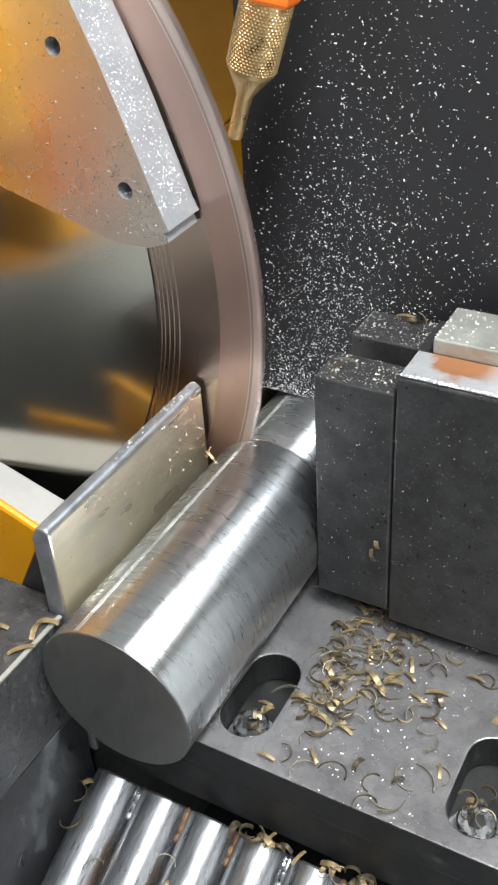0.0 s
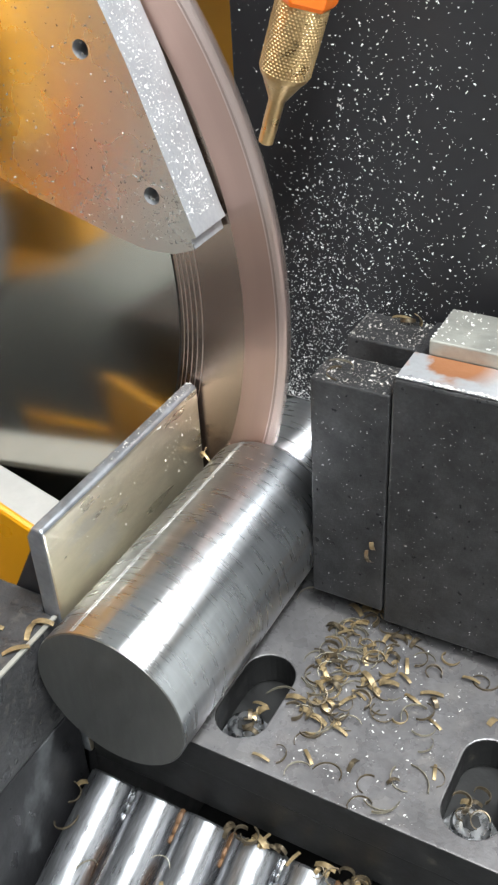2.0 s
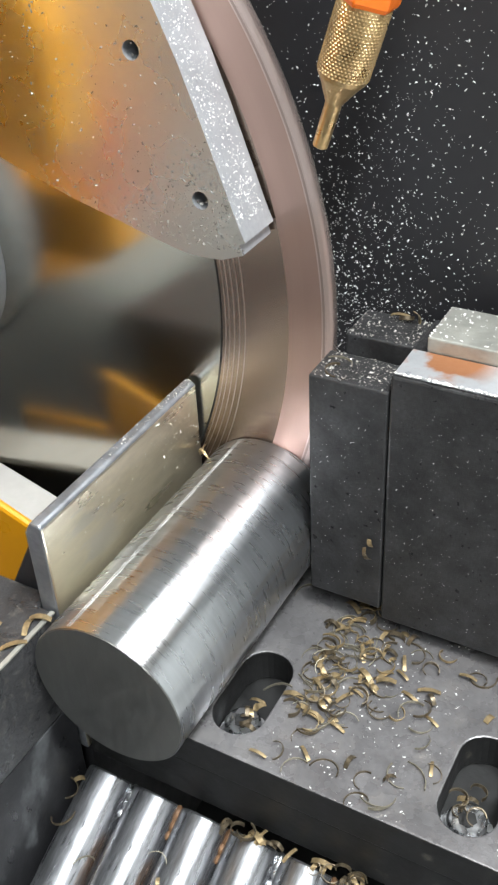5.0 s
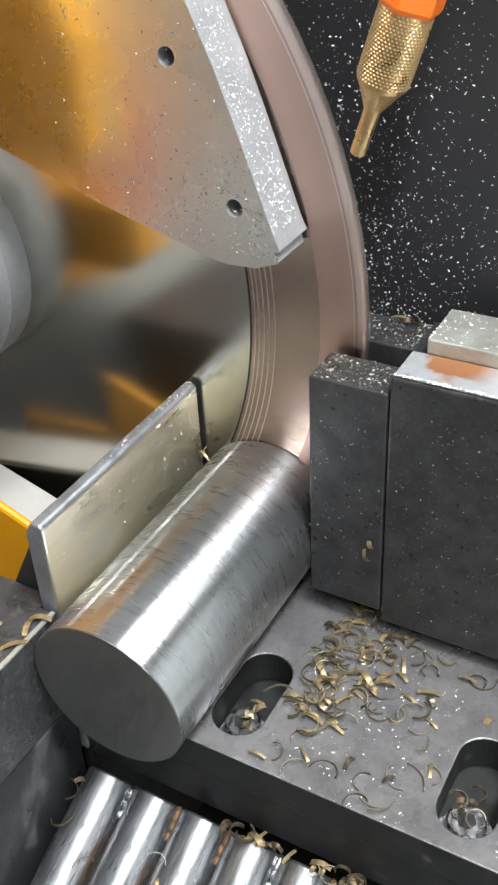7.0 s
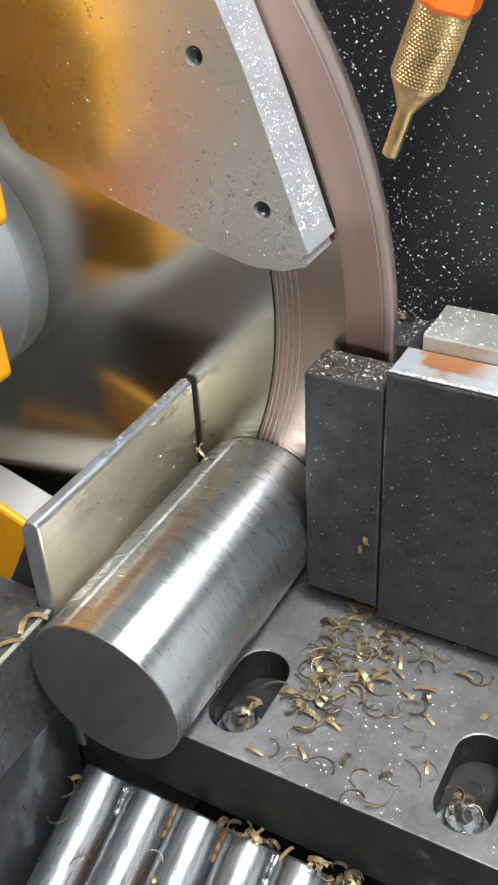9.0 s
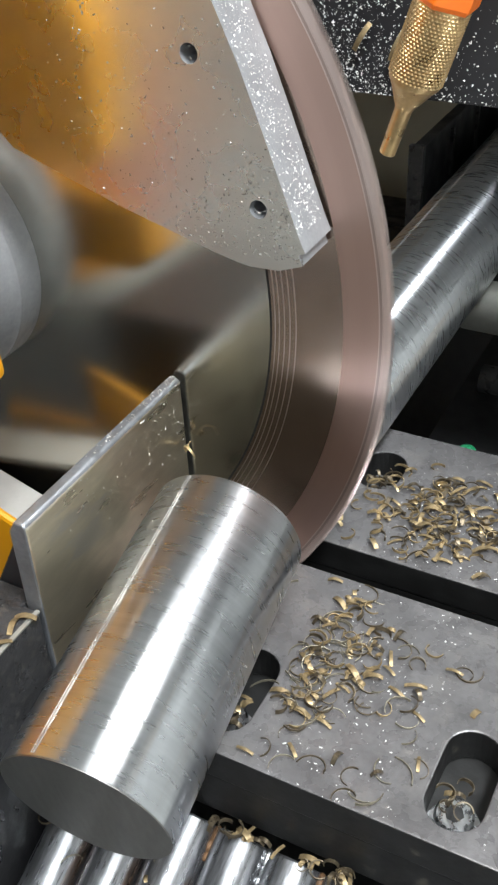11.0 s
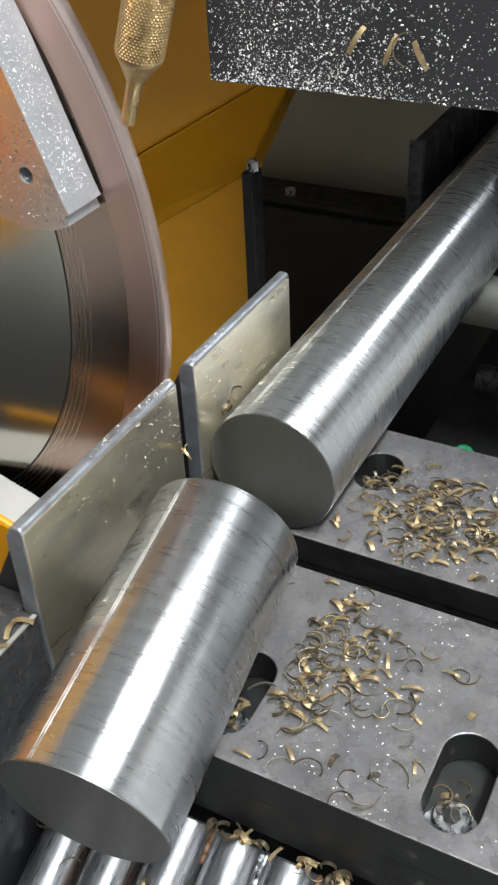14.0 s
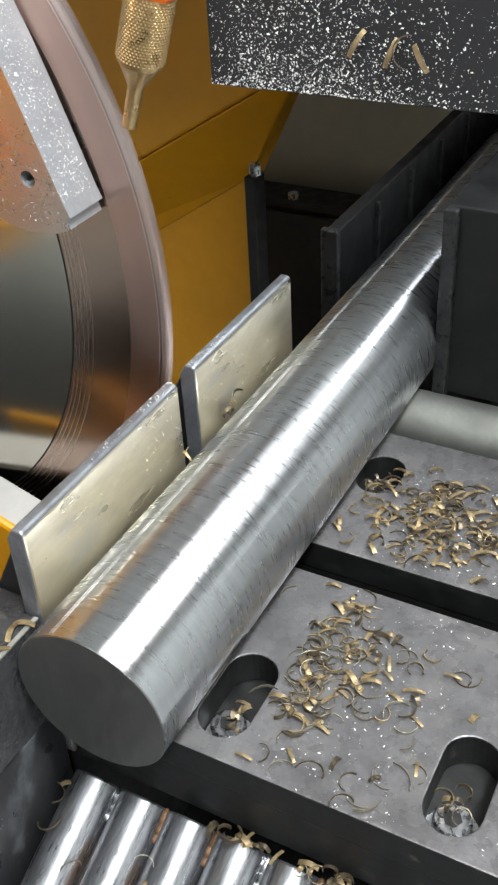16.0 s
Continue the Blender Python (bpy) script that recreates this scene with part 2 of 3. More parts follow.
def plate_with_holes(outline, holes, z0, z1):
    """A flat plate with an outline and holes in (x, y), from z0 up to z1."""
    outline = list(outline)
    bm = bmesh.new()
    loops = []
    for pts in (outline, *holes):
        vs = [bm.verts.new((x, y, z1)) for x, y in pts]
        loops.append([bm.edges.new((vs[i], vs[(i + 1) % len(vs)])) for i in range(len(vs))])
    bmesh.ops.triangle_fill(bm, use_beauty=True, use_dissolve=False, edges=[e for lp in loops for e in lp])
    res = bmesh.ops.extrude_face_region(bm, geom=bm.faces[:])
    for v in res["geom"]:
        if isinstance(v, bmesh.types.BMVert):
            v.co.z = z0
    return bm


def capsule(x, y0, y1, r, n=14):
    return [(x + r * math.cos(math.pi * k / n), y1 + r * math.sin(math.pi * k / n)) for k in range(n + 1)] + \
           [(x - r * math.cos(math.pi * k / n), y0 - r * math.sin(math.pi * k / n)) for k in range(n + 1)]


# ---- setting ----
def setting():
    tagged(part("floor", box(-3, 3, -3, 3, -0.95, -0.9), CONCRETE), kind="structure")
    tagged(part("ceiling", box(-3, 3, -3, 3, 2.6, 2.7), WALL), kind="structure")
    tagged(part("wall_north", box(-3, 3, 3, 3.1, -0.9, 2.6), WALL), kind="structure")
    # unseen wall, made darker than the rest so front reflections stay dim
    tagged(part("wall_south", box(-3, 3, -2.5, -2.4, -0.9, 2.6), DARK_WALL), kind="structure")
    tagged(part("wall_east", box(3, 3.1, -3, 3, -0.9, 2.6), WALL), kind="structure")
    tagged(part("wall_west", box(-3.1, -3, -3, 3, -0.9, 2.6), WALL), kind="structure")


setting()


def machine_bed():
    bed = empty("machine_bed", pose(0, 0, -0.2))
    tagged(bed, "black painted steel bed of the saw under the table", "machine bed")
    part("bed_plate", box(-0.6, 0.5, -0.098, 0.11, -0.06, 0.04), BLACK_SIDE, bed)
    part("rear_tray", box(-0.6, 0.5, 0.11, 1.2, -0.4, -0.36), BLACK_SIDE, bed)
    part("fence_base", box(-0.0655, -0.0305, -0.0985, 0.11, 0.04, 0.165), BLACK_SIDE, bed)
    # unseen black plate, outlined to put dark reflections into blade and fence
    part("dark_mirrored_plate", prism([(-0.95, -0.1), (0.5, -0.1), (0.5, -1.2), (-0.3, -1.2), (-0.3, -0.553), (-0.95, -0.985)], -0.26, -0.2, "z"), BLACK_SIDE, bed)
    return bed


machine_bed()


def socket_screw(x, y, z):
    s = empty("socket_screw", pose(x, y, z))
    tagged(s, "zinc socket cap screw sunk in a table slot", "screw", "table screws")
    part("washer", lathe([(0, 0.0095), (0.0012, 0.0095)], (0, 0, 0), (0, 0, 1), 28), BOLT, s, "", 40)
    part("head", lathe([(0.0012, 0.0068), (0.0075, 0.0068), (0.0082, 0.006)], (0, 0, 0), (0, 0, 1), 28), BOLT, s, "", 40)
    # no hole: a near-black hexagon on the head paints the socket's shade
    part("socket_shade", lathe([(0.0083, 0.0034), (0.0085, 0.0034)], (0, 0, 0), (0, 0, 1), 6), DARK, s, "flat dark hexagon painting the shade inside the socket")
    return s


def table_plate(y0, y1, slots, label):
    t = empty("saw_table_plate", pose(0, (y0 + y1) / 2, 0))
    tagged(t, label, "saw table", "saw table plates")
    c = (y0 + y1) / 2
    out = [(-0.0295, y0 - c), (0.3, y0 - c), (0.3, y1 - c), (-0.0295, y1 - c)]
    top = part("top_plate", plate_with_holes(out, [capsule(x, a - c, b - c, r) for x, a, b, r in slots], -0.015, 0), (TABLE, BLACK_PLATE), t, "", 0, 0.0007)
    # top and bottom faces take the table colour, side and slot walls near-black
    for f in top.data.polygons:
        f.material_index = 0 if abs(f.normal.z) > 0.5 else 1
    part("under_plate", box(-0.0295, 0.3, y0 - c + 0.0005, y1 - c - 0.0005, -0.0365, -0.0152), BLACK_PLATE, t, "", 0, 0.0007)
    return t


table_plate(-0.1002, 0.0, [(0.030, -0.0815, -0.0605, 0.010), (0.117, -0.083, -0.062, 0.010), (0.204, -0.083, -0.062, 0.010)],
            "dark oiled steel table plate with slotted screw holes, strewn with swarf")
table_plate(0.0172, 0.1085, [(0.0285, 0.0705, 0.0795, 0.010), (0.117, 0.0705, 0.0795, 0.010)],
            "dark oiled steel table plate behind the blade slot, strewn with swarf")
for sx, sy in ((0.030, -0.080), (0.117, -0.082), (0.204, -0.082), (0.0285, 0.074), (0.117, 0.074)):
    socket_screw(sx, sy, -0.0152)


def fence(y0, y1, label, back=0.0015):
    f = empty("fence_jaw", pose(-0.03, (y0 + y1) / 2, 0))
    tagged(f, label, "fence", "fence jaws")
    h = (y1 - y0) / 2
    face = part("face_plate", prism([(0, -0.034), (0, 0.0798), (-0.0014, 0.0812), (-0.005, 0.0812), (-0.008, 0.076), (-0.008, -0.034)], -h, h), (GROUND, GROUND_EDGE), f, "", 0, 0.0009)
    for q in face.data.polygons:
        q.material_index = 0 if q.normal.x > 0.9 else 1
    part("gusset", prism([(-0.008, -0.034), (-0.008, 0.0755), (-0.033, 0.028), (-0.033, -0.034)], -h + back, h - 0.0015), BLACK_SMOOTH, f, "black wedge-shaped steel backing", 0, 0.0008)
    return f


fence(-0.101, -0.0016, "ground steel fence jaw with worn face and black backing", 0.0068)
fence(0.0118, 0.102, "ground steel fence jaw behind the blade slot")


def side_block():
    b = empty("base_block", pose(-0.085, -0.15, 0))
    tagged(b, "black steel base block with chips beside the chute", "steel block")
    part("body", prism([(-0.05, -0.06), (0.0535, -0.06), (0.0535, 0.0485), (0.0465, 0.0485), (0.0465, 0.0553), (-0.05, 0.0553)], -0.005, 0.042, "z"), BLACK, b, "", 0, 0.0012)
    part("skirt", box(-0.05, 0.053, -0.0595, 0.048, -0.14, -0.0055), SMEARED, b, "black skirt smeared with coolant residue", 0, 0.001)
    part("worn_edge", box(0.0522, 0.0539, -0.0598, 0.0482, 0.0415, 0.0423), LIGHT_STEEL, b, "edge worn bright")
    return b


side_block()


def chute():
    c = empty("rod_chute", pose(0, -0.1006, -0.0455, 25, 0, 0))
    tagged(c, "sloping discharge chute of polished steel rods with rust between them", "chute")
    bm = lathe([(0, 0.0098), (0.0008, 0.0106), (0.28, 0.0106)], (0, 0, 0), (0, -1, 0), 28)
    first = part("rod", bm, CHROME, c, "", 40)
    first.location.x = -0.0197
    for k in range(1, 8):
        o = new("rod", first.data)
        o.parent = c
        o.location.x = -0.0197 + 0.0217 * k
    for k in range(7):
        bm = bmesh.new()
        for q in range(3):
            bmesh.ops.create_icosphere(bm, subdivisions=2, radius=0.0026 - 0.0006 * q, matrix=Matrix.Translation((random.uniform(-0.001, 0.001), -0.003 - 0.0042 * q, 0.0022)) @ Matrix.Diagonal((0.8, 1.4, 0.7, 1)))
        o = part("weld", bm, WELD if k % 3 else BOLT, c, "", 60)
        o.location.x = -0.0197 + 0.0217 * (k + 0.5)
    part("chute_bed", box(-0.033, 0.19, -0.28, -0.002, -0.02, -0.007), BLACK, c, "dark bed under the rods")
    return c


chute()


# ---- clamps ----
def clamp_jaw():
    j = empty("clamp_jaw", pose(0.03, 0, 0))
    tagged(j, "black steel clamp jaw with split pad and rusty top", "clamp")
    part("pad", box(0, 0.0296, -0.0217, -0.003, 0.0115, 0.1113), BLACK_JAW, j, "", 0, 0.0008)
    part("pad", box(0, 0.0296, 0.0098, 0.030, 0.0115, 0.1113), BLACK_JAW, j, "", 0, 0.0008)
    part("carrier", box(0.0302, 0.2, -0.022, 0.0205, 0.007, 0.1185), BLACK_JAW, j, "", 0, 0.001)
    part("top_face", box(0.0312, 0.2, -0.021, -0.0042, 0.1188, 0.1194), RUST, j, "bare steel top with orange rust")
    part("top_rail", box(0.0358, 0.2, -0.0037, 0.0204, 0.1188, 0.1248), LIGHT_STEEL, j, "light steel rail with chips", 0, 0.0006)
    return j


JAW = clamp_jaw()


def vertical_clamp():
    v = empty("vertical_clamp", pose(0, 0.035, 0.06))
    tagged(v, "black vertical clamp block covered with bright chips", "clamp")
    part("block", box(-0.0265, 0.26, 0, 0.045, 0, 0.32), BLACK_SMOOTH, v, "", 0, 0.0008)
    return v


PRESS = vertical_clamp()


def bar(name, y0, y1, label):
    b = empty(name, pose(0, y0, 0.03))
    tagged(b, label, "steel bar")
    L = y1 - y0
    bm = lathe([(0, 0.0297), (0.0004, 0.03), (L - 0.0004, 0.03), (L, 0.0297)], (0, 0, 0), (0, 1, 0), 128)
    for f in bm.faces:
        if len(f.verts) > 4:
            f.material_index = 1
    part("shaft", bm, (TURNED, FACE), b, "turned bright steel skin", 40)
    for turn, wide in ((111, 0.7), (113.2, 0.35)):
        a, h = radians(turn), radians(wide)
        ring = [(q * math.cos(a + k * h), q * math.sin(a + k * h)) for q, k in ((0.0299, -1), (0.03007, -1), (0.03007, 1), (0.0299, 1))]
        part("score_line", prism(ring, 0.0006, L - 0.0006), SCORED, b, "pale scored line along the skin")
    part("end_face", lathe([(-0.0002, 0.0293), (0.0002, 0.0294)], (0, 0, 0), (0, 1, 0), 96), FACE, b, "dull sawn end face", 40)
    part("end_face", lathe([(L - 0.0002, 0.0294), (L + 0.0002, 0.0293)], (0, 0, 0), (0, 1, 0), 96), FACE, b, "dull sawn end face", 40)
    return b


PIECE = bar("cut_billet", -0.117, 0.0, "short round steel billet cut from the bar, turned skin")
STOCK = bar("steel_bar", 0.0006, 1.2, "long round steel bar with turned skin and brownish streaks")


# ---- saw carriage ----
def ring(r0, r1, y0, y1, seg=180):
    """A flat ring about the y axis."""
    bm = bmesh.new()
    rows = [[bm.verts.new((r * math.cos(2 * math.pi * k / seg), y, r * math.sin(2 * math.pi * k / seg))) for k in range(seg)] for r, y in ((r0, y0), (r1, y0), (r1, y1), (r0, y1))]
    for a in range(4):
        for k in range(seg):
            bm.faces.new((rows[a][k], rows[a][(k + 1) % seg], rows[(a + 1) % 4][(k + 1) % seg], rows[(a + 1) % 4][k]))
    return bm


def tooth_ring(r0, r1, y0, y1, count):
    pts = []
    for k in range(count):
        a = 2 * math.pi / count
        for u, r in ((0.0, r0), (0.16, r0 + 0.0004), (0.4, r0 + 0.0014), (0.85, r1), (0.99, r1)):
            pts.append((r * math.cos(a * (k + u)), r * math.sin(a * (k + u))))
    bm = bmesh.new()
    seg = len(pts)
    ri = r0 - 0.0012
    loops = [[bm.verts.new((x, y, z)) for x, z in pts] for y in (y0, y1)]
    inner = [[bm.verts.new((ri * x / math.hypot(x, z), y, ri * z / math.hypot(x, z))) for x, z in pts] for y in (y0, y1)]
    for k in range(seg):
        q = (k + 1) % seg
        bm.faces.new((loops[0][k], loops[0][q], loops[1][q], loops[1][k]))
        bm.faces.new((inner[0][k], inner[0][q], loops[0][q], loops[0][k]))
        bm.faces.new((inner[1][k], loops[1][k], loops[1][q], inner[1][q]))
    return bm


def turned_to_xz(bm):
    """Lays a plate drawn in (x, y) upright: y becomes z and z becomes y."""
    for v in bm.verts:
        v.co = Vector((v.co.x, v.co.z, v.co.y))
    return bm


def circle(x, y, r, n=24):
    return [(x + r * math.cos(2 * math.pi * k / n), y + r * math.sin(2 * math.pi * k / n)) for k in range(n)]


def flakes(name, parent, count, where, mat, label, small=0.0002, large=0.0007):
    """Many tiny angular chips: where(rng) gives a place and a normal."""
    rng = random.Random(31 + count)
    verts, faces = [], []
    for _ in range(count):
        p, nrm = where(rng)
        s = small + (large - small) * rng.random() ** 3
        q = nrm.to_track_quat("Z", "Y") @ Euler((rng.uniform(-0.5, 0.5), rng.uniform(-0.5, 0.5), rng.uniform(0, 6.28))).to_quaternion()
        long = rng.uniform(0.7, 1.7)
        k = len(verts)
        for c in ((-long, -0.6, -0.1), (long, -0.5, 0.1), (0.6 * long, 0.6, 0.0), (-0.8 * long, 0.5, 0.15), (0, 0, 0.75)):
            verts.append(p + q @ (Vector(c) * s))
        faces += [(k, k + 1, k + 4), (k + 1, k + 2, k + 4), (k + 2, k + 3, k + 4), (k + 3, k, k + 4)]
    me = bpy.data.meshes.new(name)
    me.from_pydata(verts, [], faces)
    me.materials.append(mat)
    ob = new(name, me)
    ob.parent = parent
    return tagged(ob, label, kind="stuff")


def saw():
    s = empty("circular_saw", pose(-0.2087, 0, 0.1165))
    tagged(s, "circular cold saw head with spinning blade, guard and nozzle", "saw")
    R = 0.207
    blade = part("blade", ring(0.02, 0.1598, 0.0004, 0.0028), BLADE_STEEL, s, "spinning brushed steel blade", 30)
    part("dark_groove", ring(0.1598, 0.1606, 0.0008, 0.0026), DARK, blade, "dark thin groove", 30)
    part("coated_band", ring(0.1606, 0.1888, 0.0005, 0.0027), BLADE_BROWN, blade, "brown coated band", 30)
    for r in (0.1618, 0.1635, 0.1656, 0.1678, 0.1702):
        part("groove_line", ring(r, r + 0.00035, 0.00035, 0.0029), BLADE_LINE, blade, "pale circular groove", 30)
    part("rim_band", ring(0.1888, 0.2022, 0.0003, 0.0029), BLADE_PINK, blade, "rose-brown coated rim", 30)
    part("edge_band", ring(0.2022, 0.2052, 0.0001, 0.0031), BLADE_RIM, blade, "brownish outer band", 30)
    for r, wide in ((0.2022, 0.0004), (0.2036, 0.0003)):
        part("bright_line", ring(r, r + wide, 0.0, 0.0032), BLADE_TEETH, blade, "bright worn line", 30)
    part("teeth", tooth_ring(0.2052, R, 0.0, 0.0032, 96), BLADE_TEETH, blade, "blurred carbide-tipped teeth")
    part("flange", lathe([(0, 0.055), (0.013, 0.055), (0.015, 0.053), (0.029, 0.051), (0.030, 0.050)], (0, 0.0003, 0), (0, -1, 0), 120), GUARD_EDGE, s, "pale steel clamping flange", 40)
    part("flange_cap", lathe([(0.0302, 0.0455), (0.034, 0.0445)], (0, 0, 0), (0, -1, 0), 96), BLACK_SIDE, s, "black flange cap", 40)
    gx, gz = 0.2087, -0.1165
    outer = [(-0.118, 0.31), (-0.0845, 0.274), (-0.0655, 0.2505), (-0.0525, 0.2285), (-0.0447, 0.211), (-0.0377, 0.1926), (-0.0303, 0.172), (-0.0262, 0.1605), (-0.0240, 0.1555), (-0.0262, 0.1545), (-0.0252, 0.1508), (-0.0335, 0.1478)]
    inner = [(-0.0440, 0.1474), (-0.0480, 0.1480), (-0.056, 0.1499), (-0.0944, 0.1609), (-0.136, 0.1755), (-0.1405, 0.1803), (-0.16, 0.24), (-0.16, 0.31)]
    moved = [(x + gx, z + gz) for x, z in outer + inner]
    guard = part("guard", turned_to_xz(plate_with_holes(moved, [circle(-0.0615 + gx, 0.2133 + gz, 0.0031), circle(-0.0402 + gx, 0.1677 + gz, 0.0031)], -0.0012, -0.0212)), (GUARD, GUARD_EDGE), s, "thick steel blade guard with tapped holes", 0)
    for f in guard.data.polygons:
        if abs(f.normal.y) < 0.5:
            f.material_index = 1

    def on_guard(rng):
        while True:
            u = rng.random()
            x, z = rng.uniform(-0.115, -0.024), rng.uniform(0.149, 0.235)
            if z > 0.1515 - (x + 0.0235) * 0.0 and z > 0.1487 + max(0, -(x + 0.048)) * 0.29 and x < -0.024 - (z - 0.1525) * 0.36 and u < 0.05 + 0.95 * max(0, 1 - (z - 0.149) / 0.045) * max(0, 1 + (x + 0.024) / 0.075):
                return Vector((x + gx, -0.0213, z + gz)), Vector((0, -1, 0))

    def on_guard_edge(rng):
        k = rng.randrange(3, 7)
        a, b = Vector((outer[k][0], 0, outer[k][1])), Vector((outer[k + 1][0], 0, outer[k + 1][1]))
        p = a.lerp(b, rng.random())
        return Vector((p.x + gx + 0.0001, rng.uniform(-0.0208, -0.004), p.z + gz)), Vector((0.9, 0, 0.35))

    flakes("chip_dust", guard, 1500, on_guard, GREY_FLAKE, "tiny dull steel chips", 0.00008, 0.0005)
    flakes("chip_dust", guard, 900, on_guard_edge, FLAKE, "tiny bright steel chips", 0.0001, 0.0004)
    t = Vector((-0.0022 + gx, -0.010, 0.1868 + gz))
    up = Vector((0.0112, 0.0, 0.0335)).normalized()
    nozzle = part("nozzle", lathe([(0, 0.0018), (0.0004, 0.0024), (0.0145, 0.0026), (0.0155, 0.0031), (0.0212, 0.0062), (0.0222, 0.0069), (0.0232, 0.0076), (0.046, 0.0078)], t, up, 48), BRASS, s, "brass coolant nozzle", 35)
    bm = bmesh.new()
    m = Matrix.Translation(t) @ up.to_track_quat("Z", "Y").to_matrix().to_4x4()
    for row in range(22):
        for k in range(40):
            a = 2 * math.pi * (k + 0.5 * (row % 2)) / 40
            d = 0.0245 + 0.00095 * row
            c = m @ Vector((0.0078 * math.cos(a), 0.0078 * math.sin(a), d))
            o = m.to_3x3() @ Vector((math.cos(a), math.sin(a), 0))
            side = m.to_3x3() @ Vector((-math.sin(a), math.cos(a), 0))
            vs = [bm.verts.new(c + side * 0.0006), bm.verts.new(c + up * 0.0005), bm.verts.new(c - side * 0.0006), bm.verts.new(c - up * 0.0005), bm.verts.new(c + o * 0.0004)]
            for q in range(4):
                bm.faces.new((vs[q], vs[(q + 1) % 4], vs[4]))
    part("knurl", bm, BRASS, nozzle, "fine diamond knurling")
    part("hose_nut", lathe([(0.0452, 0.0092), (0.0467, 0.0098), (0.064, 0.0098)], t, up, 6), ORANGE, s, "orange plastic hose nut", 0, 0.0005)
    part("hose", lathe([(0.064, 0.006), (0.16, 0.006)], t, up, 24), ORANGE, s, "orange coolant hose", 40)
    arm = part("housing_arm", prism([(0.0885, 0.09), (0.0885, 0.0465), (0.0825, 0.0425), (-0.12, 0.0425), (-0.12, 0.16), (0.06, 0.16)], -0.075, -0.05), YELLOW, s, "yellow painted housing arm", 0, 0.002)
    part("housing_arm", prism([(0.0745, 0.0095), (0.0755, -0.0165), (0.0675, -0.0225), (-0.12, -0.0225), (-0.12, 0.0095)], -0.075, -0.05), YELLOW, s, "yellow painted housing arm", 0, 0.002)
    plan = [(-0.20, -0.095, -0.115), (-0.0515, -0.18, -0.113), (-0.0235, -0.197, -0.088), (-0.06, -0.27, -0.085), (-0.09, -0.34, -0.09), (-0.20, -0.34, -0.115)]
    bm = bmesh.new()
    low = [bm.verts.new(p) for p in plan]
    high = [bm.verts.new((x, y, 0.32)) for x, y, _ in plan]
    bm.faces.new(low)
    bm.faces.new(high[::-1])
    for k in range(len(plan)):
        q = (k + 1) % len(plan)
        bm.faces.new((low[k], high[k], high[q], low[q]))
    part("gearbox", bm, YELLOW, s, "yellow painted gearbox housing", 0, 0.004)
    # unseen red block, added for the red patch mirrored in the guard
    part("red_mirrored_block", box(-0.034, -0.014, -0.225, -0.206, -0.075, 0.02), RED, s, "unseen red block added to be mirrored in the guard", 0, 0.003)
    part("bracket", box(-0.44, -0.32, -0.2, 0.05, -0.09, -0.03), BLACK_SIDE, s)
    return s, blade


SAW, BLADE = saw()


